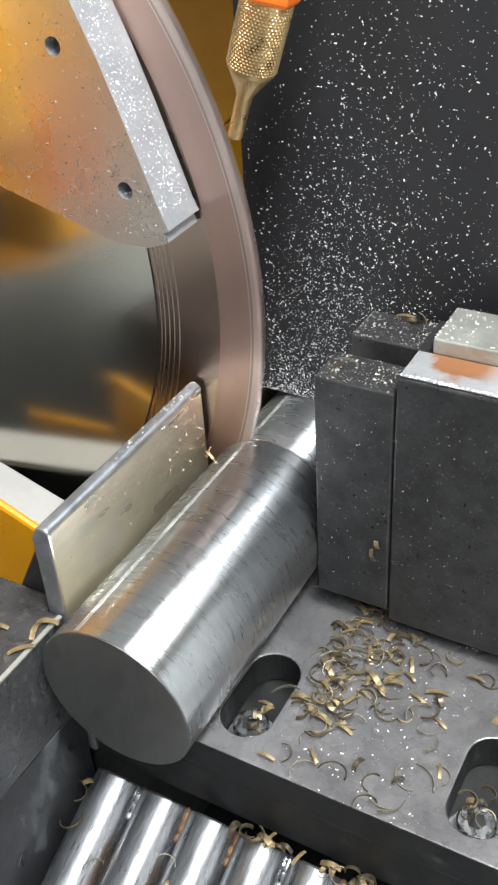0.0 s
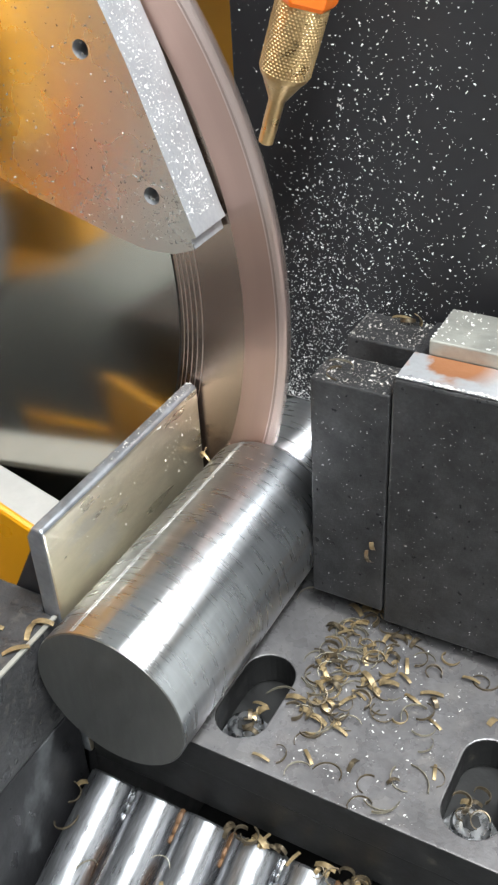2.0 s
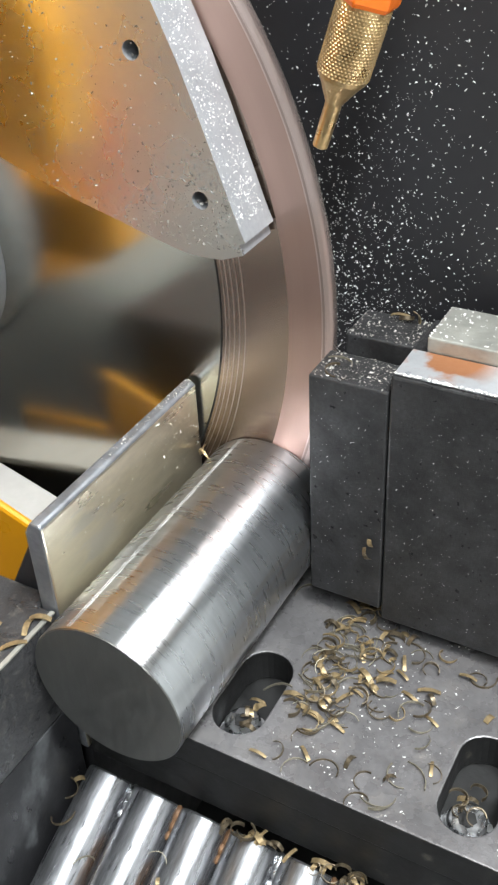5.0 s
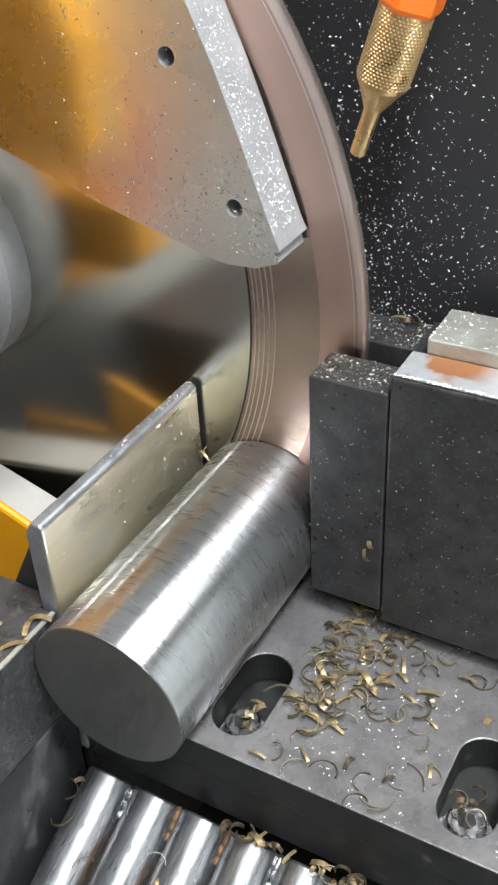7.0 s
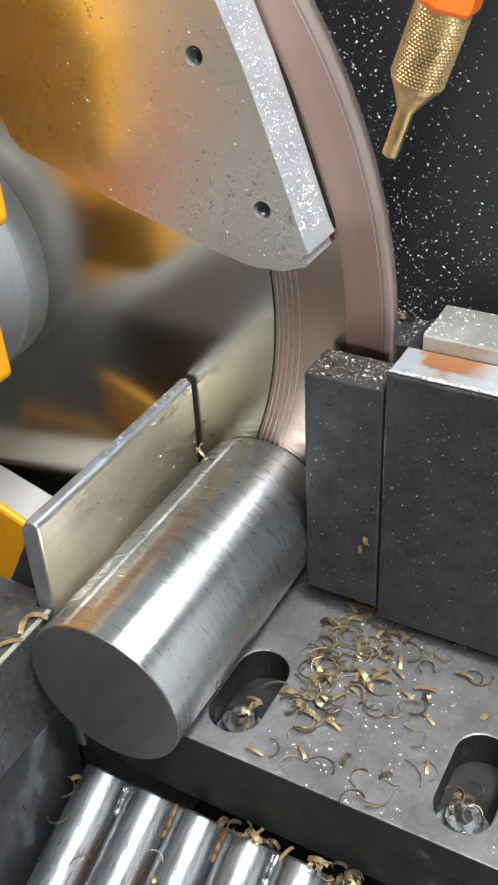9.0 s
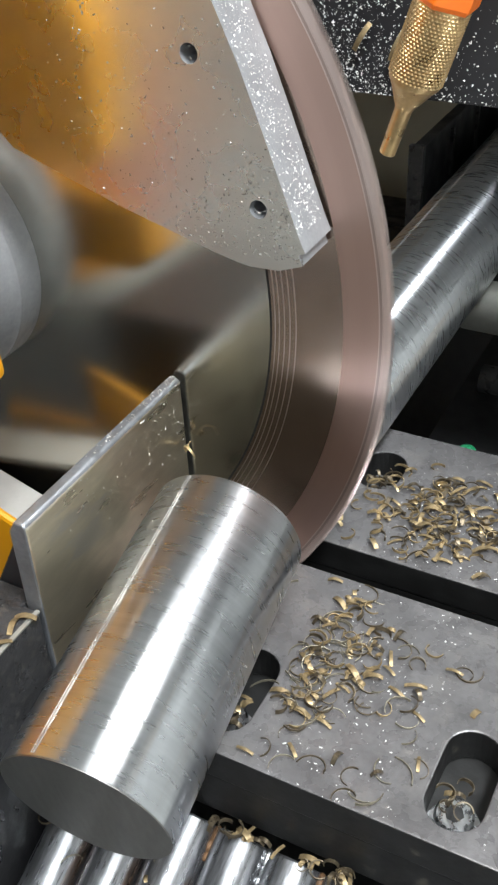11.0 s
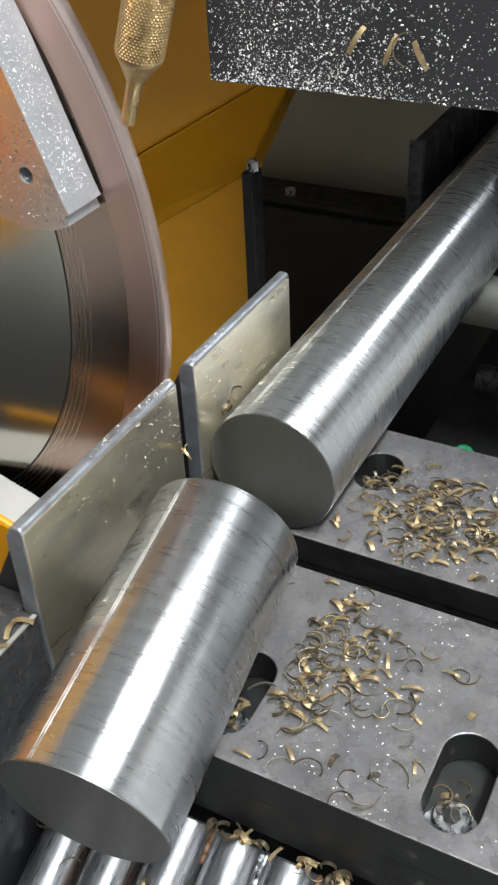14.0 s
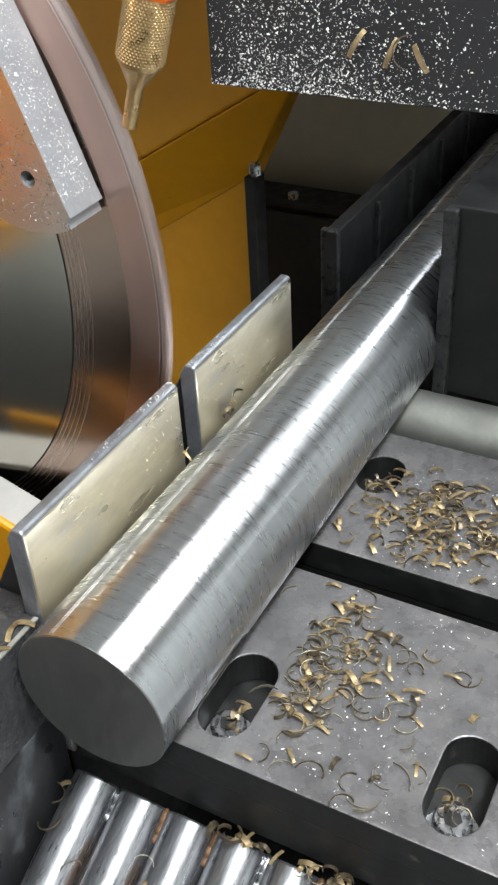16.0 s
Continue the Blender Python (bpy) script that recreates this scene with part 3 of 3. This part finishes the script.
# ---- background ----
def background():
    p = empty("machine_column", pose(-0.3, 0.5, 0))
    tagged(p, "yellow painted machine column behind the blade", "machine column")
    part("panel", prism([(0.022, -0.6), (0.029, -0.057), (0.073, 0.03), (0.12, 0.12), (0.12, 0.236), (-0.7, 0.236), (-0.7, -0.6)], 0, 0.03), YELLOW, p, "", 0, 0.003)
    part("overhang", prism([(-0.69, -0.40), (0.11, 0.072), (0.118, 0.125), (0.118, 0.234), (-0.69, 0.234)], -0.045, -0.002), YELLOW, p, "yellow overhanging cover plate", 0, 0.003)
    # down-facing slope, shaped so that the strip under the overhang falls dark
    bm = bmesh.new()
    edge = [[bm.verts.new(v) for v in row] for row in (((-0.69, -0.045, -0.4005), (-0.69, -0.001, -0.52), (-0.69, -0.001, -0.4005)), ((0.11, -0.045, 0.0715), (0.0297, -0.001, -0.05), (0.11, -0.001, 0.0715)))]
    bm.faces.new(edge[0])
    bm.faces.new(edge[1][::-1])
    for k in range(3):
        bm.faces.new((edge[0][k], edge[1][k], edge[1][(k + 1) % 3], edge[0][(k + 1) % 3]))
    part("shade_slope", bm, YELLOW, p, "yellow face sloping back under the overhang, shaped to fall dark", 0, 0.002)
    # unseen sheets added to darken the feed side and end the bar's bright reflection
    h = empty("light_blocker", pose(0, 0.15, 0.24))
    tagged(h, "unseen grey sheets added over the feed side to keep ceiling light off", "machine hood")
    part("blocker_top", box(-1.0, 0.6, 0.09, 1.06, 0, 0.05), GREY_PAINT, h, "", 0, 0.003)
    part("blocker_back", box(-1.0, 0.6, 1.04, 1.06, -1.14, -0.001), GREY_PAINT, h, "", 0, 0.003)
    q = empty("back_panel", pose(0, 0.95, -0.45))
    part("sheet", box(-0.6, 0.6, 0, 0.02, 0, 0.75), BEIGE, q)
    part("bottom_trim", box(-0.6, 0.6, -0.012, -0.001, 0, 0.03), BLACK_SIDE, q, "", 0, 0.002)
    tagged(q, "dull beige machine panel behind the column", "machine panel")
    q = empty("switch_cabinet", pose(-0.15, 0.85, -0.6))
    part("body", box(-0.4, 0.4, 0.012, 0.08, 0, 0.365), BLACK_SIDE, q, "", 0, 0.006)
    part("door", box(-0.39, 0.39, 0.0, 0.011, 0.01, 0.355), BLACK_SIDE, q, "", 0, 0.003)
    part("bolt", lathe([(0, 0.008), (0.007, 0.008), (0.009, 0.005)], (-0.262, 0.03, 0.365), (0, 0, 1), 6), BOLT, q, "bright zinc bolt")
    tagged(q, "black steel cabinet low behind the feed rail", "cabinet")
    post = empty("guard_post", pose(-0.2495, 0.5, -0.3))
    tagged(post, "black steel post with a bright bolt on top", "post")
    part("upright", box(-0.0145, -0.0035, -0.02, 0.0, -0.3, 0.26), BLACK_SIDE, post, "", 0, 0.001)
    part("bolt", lathe([(0, 0.006), (0.009, 0.006), (0.011, 0.004)], (-0.008, -0.01, 0.26), (0, 0, 1), 6), BOLT, post, "bright zinc bolt")
    b = empty("feed_bed", pose(0.1, 0.3, -0.1))
    tagged(b, "dark feed bed with rods behind the table", "feed bed")
    part("bed", box(-0.11, 0.5, -0.15, 0.9, -0.05, -0.02), BLACK_SIDE, b)
    for k, (yy, zz, rr) in enumerate(((0.02, 0.005, 0.010), (0.12, 0.012, 0.008), (0.24, 0.02, 0.010))):
        part("cross_rod", lathe([(0, rr), (0.5, rr)], (-0.09, yy, zz), (1, 0, 0), 24), BLACK, b, "oily dark cross rod", 40)
    k = part("indicator_cap", lathe([(0, 0.0065), (0.004, 0.0065), (0.006, 0.005)], (0.036, 0.2, -0.075), (0, -0.6, 0.8), 24), GREEN, None, "", 40)
    tagged(k, "small green plastic cap on the dark bed", "cap")
    w = empty("slide_cover", pose(-0.1205, -0.0207, -0.009, 0, 0, -13))
    tagged(w, "off-white painted slide cover beside the blade", "slide cover")
    part("strip", box(-0.13, 0.055, -0.0118, 0.0118, 0.008, 0.012), WHITE, w, "", 0, 0.0008)
    part("web", box(-0.13, 0.045, -0.004, 0.004, -0.16, 0.0078), BLACK_SIDE, w)
    y = part("base_cover", prism([(-0.18, -0.2), (-0.066, -0.2), (-0.066, 0.015), (-0.102, 0.029), (-0.118, 0.0355), (-0.12, 0.0), (-0.18, -0.005)], -0.052, -0.048), YELLOW, None, "", 0, 0.002)
    tagged(y, "yellow painted base cover beside the fence", "machine cover")


background()


def feed_rail():
    r = empty("feed_rail", pose(-0.04, 0.15, 0))
    tagged(r, "black steel feed rail riding beside the bar", "rail")
    part("wall_plate", box(-0.005, 0.003, 0.010, 1.2, -0.1, 0.072), BLACK_SIDE, r, "", 0, 0.001)
    part("end_plate", box(-0.006, 0.004, 0.004, 0.009, -0.1, 0.0735), BLACK, r, "", 0, 0.0008)
    for k in range(4):
        part("rib", box(0.0032, 0.0052, 0.06 + 0.055 * k, 0.064 + 0.055 * k, -0.03, 0.068), BLACK, r)
    return r


RAIL = feed_rail()


def gripper():
    g = empty("feed_gripper", pose(0.03, 0.148, 0.03))
    tagged(g, "black feed gripper jaw holding the bar", "gripper")
    part("jaw", box(0, 0.17, 0, 0.09, -0.025, 0.077), BLACK_SIDE, g, "", 0, 0.001)
    part("grip_pad", box(-0.0012, 0.006, -0.004, 0.06, -0.027, 0.0765), BLACK, g, "dull steel grip pad", 0, 0.001)
    part("guide_rod", lathe([(0, 0.016), (0.3, 0.016)], (-0.02, -0.012, -0.038), (1, 0, 0), 40), LIGHT_STEEL, g, "polished steel guide rod", 40)
    return g


GRIP = gripper()


# ---- chips and swarf ----
def on_press(rng):
    while True:
        x, z = rng.uniform(-0.026, 0.11), rng.random() ** 1.5 * 0.17
        d = 0.13 + 1.2 * math.exp(-((x - 0.0 - 0.12 * z) / 0.022) ** 2 - (z / 0.09) ** 2) + 0.5 * math.exp(-((x - 0.03) / 0.03) ** 2)
        if rng.random() < d * (1 - 0.55 * z / 0.17):
            return Vector((x, -0.0001, z + 0.0005)), Vector((0, -1, 0))


flakes("chip_dust", PRESS, 8000, on_press, FLAKE, "fine bright chips stuck to the black block", 0.0001, 0.00042)
flakes("chip_dust", JAW, 420, lambda g: (Vector((g.uniform(0.0005, 0.029), g.uniform(-0.0212, -0.0035), 0.1114)), Vector((0, 0, 1))), DULL_FLAKE, "bright chips on the pad", 0.0001, 0.0005)
flakes("chip_dust", JAW, 380, lambda g: (Vector((g.uniform(0.0005, 0.029), g.uniform(0.0102, 0.0295), 0.1114)), Vector((0, 0, 1))), DULL_FLAKE, "bright chips on the rear pad", 0.0001, 0.0005)
flakes("chip_dust", JAW, 160, lambda g: (Vector((0.0362 + 0.08 * g.random() ** 2, g.uniform(-0.003, 0.020), 0.1249)), Vector((0, 0, 1))), FLAKE, "bright chips on the rail", 0.0002, 0.0005)
flakes("chip_dust", JAW, 420, lambda g: (Vector((g.uniform(0.031, 0.12), -0.0214 + 0.0012 * g.random(), 0.1195)), Vector((0, 0, 1))), FLAKE, "bright chips along the front edge", 0.0002, 0.0006)
flakes("chip_dust", JAW, 1000, lambda g: (Vector((g.uniform(0.0, 0.12), -0.0223, g.uniform(0.015, 0.11))), Vector((0, -1, 0))), FLAKE, "scattered bright chips", 0.00005, 0.0002)
tagged(flakes("table_dust", None, 1500, lambda g: (Vector((g.choice((g.uniform(-0.02, 0.018), g.uniform(0.042, 0.104), g.uniform(0.045, 0.104), g.uniform(0.13, 0.16))), g.choice((g.uniform(-0.1, -0.001), g.uniform(0.018, 0.1))), 0.0001)), Vector((0, 0, 1))), FLAKE, "fine bright chips scattered on the table", 0.0001, 0.0005), category="chips")
tagged(flakes("fence_dust", None, 260, lambda g: (Vector((-0.0299, g.choice((g.uniform(-0.1, -0.002), g.uniform(-0.03, -0.002), g.uniform(0.013, 0.1))), 0.08 - 0.03 * g.random() ** 1.5)), Vector((1, 0, 0))), FLAKE, "fine chips stuck on the fence face", 0.0001, 0.0004), category="chips")
tagged(flakes("fence_top_dust", None, 300, lambda g: (Vector((g.uniform(-0.0345, -0.0312), g.choice((-0.002 - 0.06 * g.random() ** 2, 0.0125 + 0.03 * g.random())), 0.0813)), Vector((0, 0, 1))), FLAKE, "fine chips along the fence top", 0.0001, 0.0004), category="chips")


def ribbon(radius, sweep, width, thick, rise=0.0, taper=0.5):
    """A curled strip of swarf lying with its axis upright, resting on z = 0."""
    n = max(5, int(sweep / 18))
    bm = bmesh.new()
    rows = []
    for k in range(n + 1):
        a = radians(sweep) * k / n
        w = width * (1 - taper * (k / n) ** 2)
        z = rise * k / n
        c, s = math.cos(a), math.sin(a)
        rr = radius * (1 + 0.15 * k / n)
        rows.append([bm.verts.new((r * c, r * s, h)) for r, h in ((rr, z), (rr, z + w), (rr - thick, z + w), (rr - thick, z))])
    for a, b in zip(rows, rows[1:]):
        for q in range(4):
            bm.faces.new((a[q], a[(q + 1) % 4], b[(q + 1) % 4], b[q]))
    bm.faces.new(rows[0][::-1])
    bm.faces.new(rows[-1])
    bmesh.ops.translate(bm, verts=bm.verts, vec=(-radius * 0.4, 0, 0))
    return bm


def strip(length, width, bend, thick=0.00025):
    """A short flat piece of swarf, bent over like an arch, resting on its ends."""
    bm = bmesh.new()
    rows = []
    n = 6
    for k in range(n + 1):
        u = k / n - 0.5
        x, z = length * u, bend * (1 - 4 * u * u)
        w = width * (0.5 - 0.12 * abs(u))
        rows.append([bm.verts.new((x, -w, z)), bm.verts.new((x, w, z)), bm.verts.new((x, w, z + thick)), bm.verts.new((x, -w, z + thick))])
    for a, b in zip(rows, rows[1:]):
        for q in range(4):
            bm.faces.new((a[q], a[(q + 1) % 4], b[(q + 1) % 4], b[q]))
    bm.faces.new(rows[0][::-1])
    bm.faces.new(rows[-1])
    return bm


def swarf_meshes():
    made = []
    for k, bm in enumerate((ribbon(0.0040, 185, 0.0009, 0.00028), ribbon(0.0034, 210, 0.0013, 0.00026, 0.001), ribbon(0.0050, 140, 0.0009, 0.00026), ribbon(0.0028, 250, 0.0017, 0.00028, 0.002), ribbon(0.007, 85, 0.0010, 0.00026),
                            strip(0.0068, 0.0019, 0.0014), strip(0.0056, 0.0017, 0.002), strip(0.0078, 0.0015, 0.0010), strip(0.0034, 0.0019, 0.0007))):
        o = part("swarf_curl", bm, (SWARF_DARK, SWARF, SWARF_GREY, SWARF_DARK, SWARF_GREY, SWARF, SWARF_DARK, SWARF, SWARF)[k], None, "", 40)
        made.append(o.data)
        bpy.data.objects.remove(o)
    return made


CURLS = swarf_meshes()


def lay_swarf():
    rng = random.Random(7)

    def put(x, y, z, kind=None, turn=None, lean=12, where="on the dark table plate"):
        k = rng.choice((0, 0, 0, 1, 1, 2, 2, 2, 3, 4, 4, 5, 6, 7, 7, 8)) if kind is None else kind
        o = new("swarf_curl", CURLS[k])
        o.matrix_world = pose(x, y, z, rng.uniform(-lean, lean) * (k < 5), rng.uniform(-lean, lean) * 0.6, rng.uniform(0, 360) if turn is None else turn) @ Matrix.Scale(rng.uniform(0.8, 1.25), 4)
        tagged(o, ("thin curled steel swarf " if k < 5 else "short flat straw-coloured swarf strip ") + where, "metal swarf", "swarf curls")

    for x, y, k, a in ((0.071, -0.043, 5, 60), (0.083, -0.048, 7, -20), (0.094, -0.055, 7, -25), (0.101, -0.074, 7, -75), (0.082, -0.028, 2, 30), (0.102, -0.028, 0, 200), (0.097, -0.084, 4, 10), (0.083, -0.087, 0, 80),
                       (0.057, -0.081, 0, 40), (0.075, -0.084, 6, 80), (0.070, -0.020, 8, 0), (0.042, -0.028, 6, 60), (0.039, -0.004, 5, 10), (0.027, -0.014, 4, 120), (0.055, -0.012, 7, 70), (0.046, -0.015, 5, -30), (0.112, -0.045, 8, 70)):
        put(x, y, 0.0002, k, a, 5)
    for k in range(170):
        x, y = (rng.gauss(0.053, 0.008), rng.gauss(-0.048, 0.022)) if k < 110 else (rng.gauss(0.068, 0.018), rng.gauss(-0.05, 0.03))
        if 0.041 < x < 0.115 and -0.098 < y < -0.004:
            put(x, y, rng.uniform(0.0002, 0.0016), None, None, 18)
    heap = bmesh.new()
    for _ in range(215):
        x, y = rng.gauss(0.068, 0.022), rng.gauss(0.052, 0.017)
        if 0.022 < x < 0.12 and 0.020 < y < 0.105:
            k = rng.choice((0, 0, 1, 1, 2, 3, 5, 5, 6, 6, 7, 7, 8))
            old, sides = len(heap.verts), len(heap.faces)
            heap.from_mesh(CURLS[k])
            heap.verts.ensure_lookup_table()
            heap.faces.ensure_lookup_table()
            for f in heap.faces[sides:]:
                f.material_index = int(k in (0, 3, 6))
            bmesh.ops.transform(heap, verts=heap.verts[old:], matrix=pose(x, y, rng.uniform(0.0002, 0.0022), rng.uniform(-20, 20) * (k < 5), rng.uniform(-12, 12), rng.uniform(0, 360)) @ Matrix.Scale(rng.uniform(0.8, 1.2), 4))
    tagged(part("swarf_litter", heap, (SWARF, SWARF_DARK), None, "", 40), "straw-coloured curled swarf littering the rear table plate", "metal swarf", kind="stuff")
    for _ in range(16):
        put(rng.uniform(-0.024, -0.012), rng.uniform(-0.097, -0.07), rng.uniform(0.0002, 0.0012), None, None, 15, "by the fence foot")
    for sx, sy in ((0.030, -0.078), (0.117, -0.080), (0.0285, 0.070)):
        for _ in range(7):
            put(sx + rng.uniform(-0.005, 0.005), sy + rng.uniform(-0.006, 0.008), -0.007 + rng.uniform(0, 0.003), rng.choice((3, 5, 6, 7, 8)), None, 35, "in a screw slot")
    for _ in range(30):
        u = rng.random() ** 0.7
        put(0.03 + 0.06 * u, -0.1045 - rng.random() * 0.003, -0.0345 + rng.uniform(0, 0.002), rng.choice((5, 6, 7, 8, 8, 3)), None, 30, "heaped at the chute head")
    for x, y in ((-0.008, -0.135), (0.018, -0.125), (0.020, -0.13), (-0.03, -0.118), (-0.028, -0.126), (-0.027, -0.112)):
        put(x, y, -0.034 + (y + 0.1006) * 0.466 + 0.001, None, None, 30, "on the chute rods")
    for x, y in ((-0.043, -0.126), (-0.034, -0.121), (-0.049, -0.116), (-0.035, -0.112), (-0.0335, -0.107)):
        put(x, y, 0.0422, 5 + rng.randrange(3), None, 5, "on the black base block")
    for y, z in ((-0.007, 0.06), (-0.004, 0.062), (0.033, 0.06), (0.036, 0.062), (0.03, 0.058), (0.040, 0.064)):
        o = new("swarf_curl", CURLS[rng.choice((1, 3, 6, 8))])
        o.matrix_world = pose(-0.0268, y, z - 0.0115, 70, 20, rng.uniform(0, 360))
        tagged(o, "straw-coloured swarf wedged between fence and bar", "metal swarf", "swarf curls")


lay_swarf()


def stuck_swarf():
    """Pieces that ride on the clamps."""
    for x, z, k, a in ((0.031, 0.019, 7, 62), (0.043, 0.017, 7, 70), (0.049, 0.020, 0, 90), (0.053, 0.016, 7, -55)):
        o = new("swarf", CURLS[k])
        o.parent = PRESS
        o.matrix_local = pose(x, -0.0026, z) @ pose(0, 0, 0, 75, 0, 0) @ pose(0, 0, 0, 0, 0, a) @ Matrix.Scale(1.25, 4)
        o["label"] = "straw-coloured swarf piece stuck on the block"
    for m, k in ((pose(0.008, -0.014, 0.1114, 4, 0, 100), 0), (pose(0.009, -0.012, 0.1116, -5, 5, 10), 2), (pose(0.017, 0.027, 0.1125, 60, 0, 20), 6), (pose(0.021, 0.026, 0.1135, 10, 70, 60), 5), (pose(0.015, 0.0265, 0.113, 5, 0, 5), 7),
                 (pose(0.025, -0.0245, 0.041, 90, 65, 0), 6), (pose(0.0255, -0.023, 0.045, 90, 75, 0), 8)):
        o = new("swarf", CURLS[k])
        o.parent = JAW
        o.matrix_local = m
        o["label"] = "straw-coloured swarf piece lying on the jaw"


stuck_swarf()


def flying_chip():
    o = new("flying_chip", CURLS[3])
    tagged(o, "curled steel chip thrown up by the blade", "metal swarf", "flying chips")
    return o


CHIPS = [flying_chip() for _ in range(3)]


def motions():
    feed = [(0, 0.0), (1, 0.0061), (2, 0.0124), (3, 0.0187), (4, 0.0252), (6.5, 0.0409), (7.5, 0.0473), (8.5, 0.0536), (9, 0.0562), (9.6, 0.0592), (11.1, 0.0592), (11.3, 0.0535),
            (11.5, 0.0419), (12, 0.0131), (12.5, -0.0173), (12.7, -0.0285), (12.85, -0.0306), (16, -0.0305)]
    walk(SAW, [(t, pose(-0.2087 + x, 0, 0.1165)) for t, x in feed])
    walk(BLADE, [(k / 10, pose(0, 0, 0, 0, 59.3 * k, 0)) for k in range(161)])
    walk(JAW, [(0, pose(0.03, 0, 0)), (9.6, pose(0.03, 0, 0)), (10.6, pose(0.17, 0, 0)), (16, pose(0.17, 0, 0))])
    walk(PRESS, [(0, pose(0, 0.035, 0.06)), (9.7, pose(0, 0.035, 0.06)), (10.8, pose(0, 0.035, 0.1887)), (16, pose(0, 0.035, 0.1887))])
    for o, t, x, z, home in ((CHIPS[0], 0.3, -0.001, 0.172, 0.012), (CHIPS[1], 1.5, 0.016, 0.128, 0.018), (CHIPS[2], 3.5, 0.018, 0.113, 0.024)):
        start, end = pose(0.006, 0.010, -0.03, 20, 40, 0), pose(home, 0.0075, -0.03, 0, 60, 50)
        way = [(max(0, t - 0.2), start)] if t > 0.25 else []
        walk(o, [(0, start)] * (t > 0.25 and t - 0.2 > 0) + way + [(t - 0.1, pose(x - 0.012, 0.022, z - 0.03, 40, 80, 30)), (t, pose(x, 0.022, z, 60, 110, 60)), (t + 0.1, pose(x + 0.006, 0.020, z - 0.02, 80, 130, 90)),
                 (t + 0.3, end), (16, end)])
    stock = [(0, 0.0006), (9.8, 0.0006), (10.6, 0.0114), (13.1, 0.0114), (13.5, 0.0151), (13.9, 0.0190), (14.3, 0.0185), (14.5, 0.0071), (15, -0.0397), (15.5, -0.0888), (15.8, -0.1150), (16, -0.1175)]
    walk(STOCK, [(t, pose(0, y, 0.03)) for t, y in stock])
    walk(GRIP, [(t, pose(0.03, y + 0.2655, 0.03)) for t, y in stock])
    walk(RAIL, [(t, pose(-0.04, y + 0.2835, 0)) for t, y in stock])

    def tilted(x, y, z, pitch, yaw):
        """The billet's pose from its far end's centre."""
        turn = pose(0, 0, 0, 0, 0, yaw) @ pose(0, 0, 0, pitch, 0, 0)
        return Matrix.Translation(Vector((x, y, z)) + turn @ Vector((0, -0.117, 0))) @ turn

    lying, fallen = tilted(0, 0, 0.03, 0, 0), tilted(0.0075, -0.035, 0.0415, 9.5, 5.7)
    walk(PIECE, [(0, lying), (9.9, lying), (10.3, tilted(0.002, -0.018, 0.031, 1, 2)), (10.8, fallen), (14.6, fallen), (14.7, tilted(0.0075, -0.0372, 0.0413, 10, 5.7)), (14.8, tilted(0.008, -0.0447, 0.0405, 11.5, 5.4)),
                 (14.9, tilted(0.0066, -0.055, 0.040, 13, 5)), (15.0, tilted(0.006, -0.064, 0.033, 17, 4.5)), (15.1, tilted(0.004, -0.087, 0.010, 24, 3.5)), (15.2, tilted(0.002, -0.131, -0.014, 25, 2)),
                 (15.3, tilted(0.002, -0.19, -0.043, 25, 1)), (15.4, tilted(0.003, -0.265, -0.078, 25, 0)), (15.6, tilted(0.003, -0.43, -0.165, 6, 0)), (15.8, tilted(0.003, -0.44, -0.169, 0, 0)), (16, tilted(0.003, -0.44, -0.169, 0, 0))])


motions()
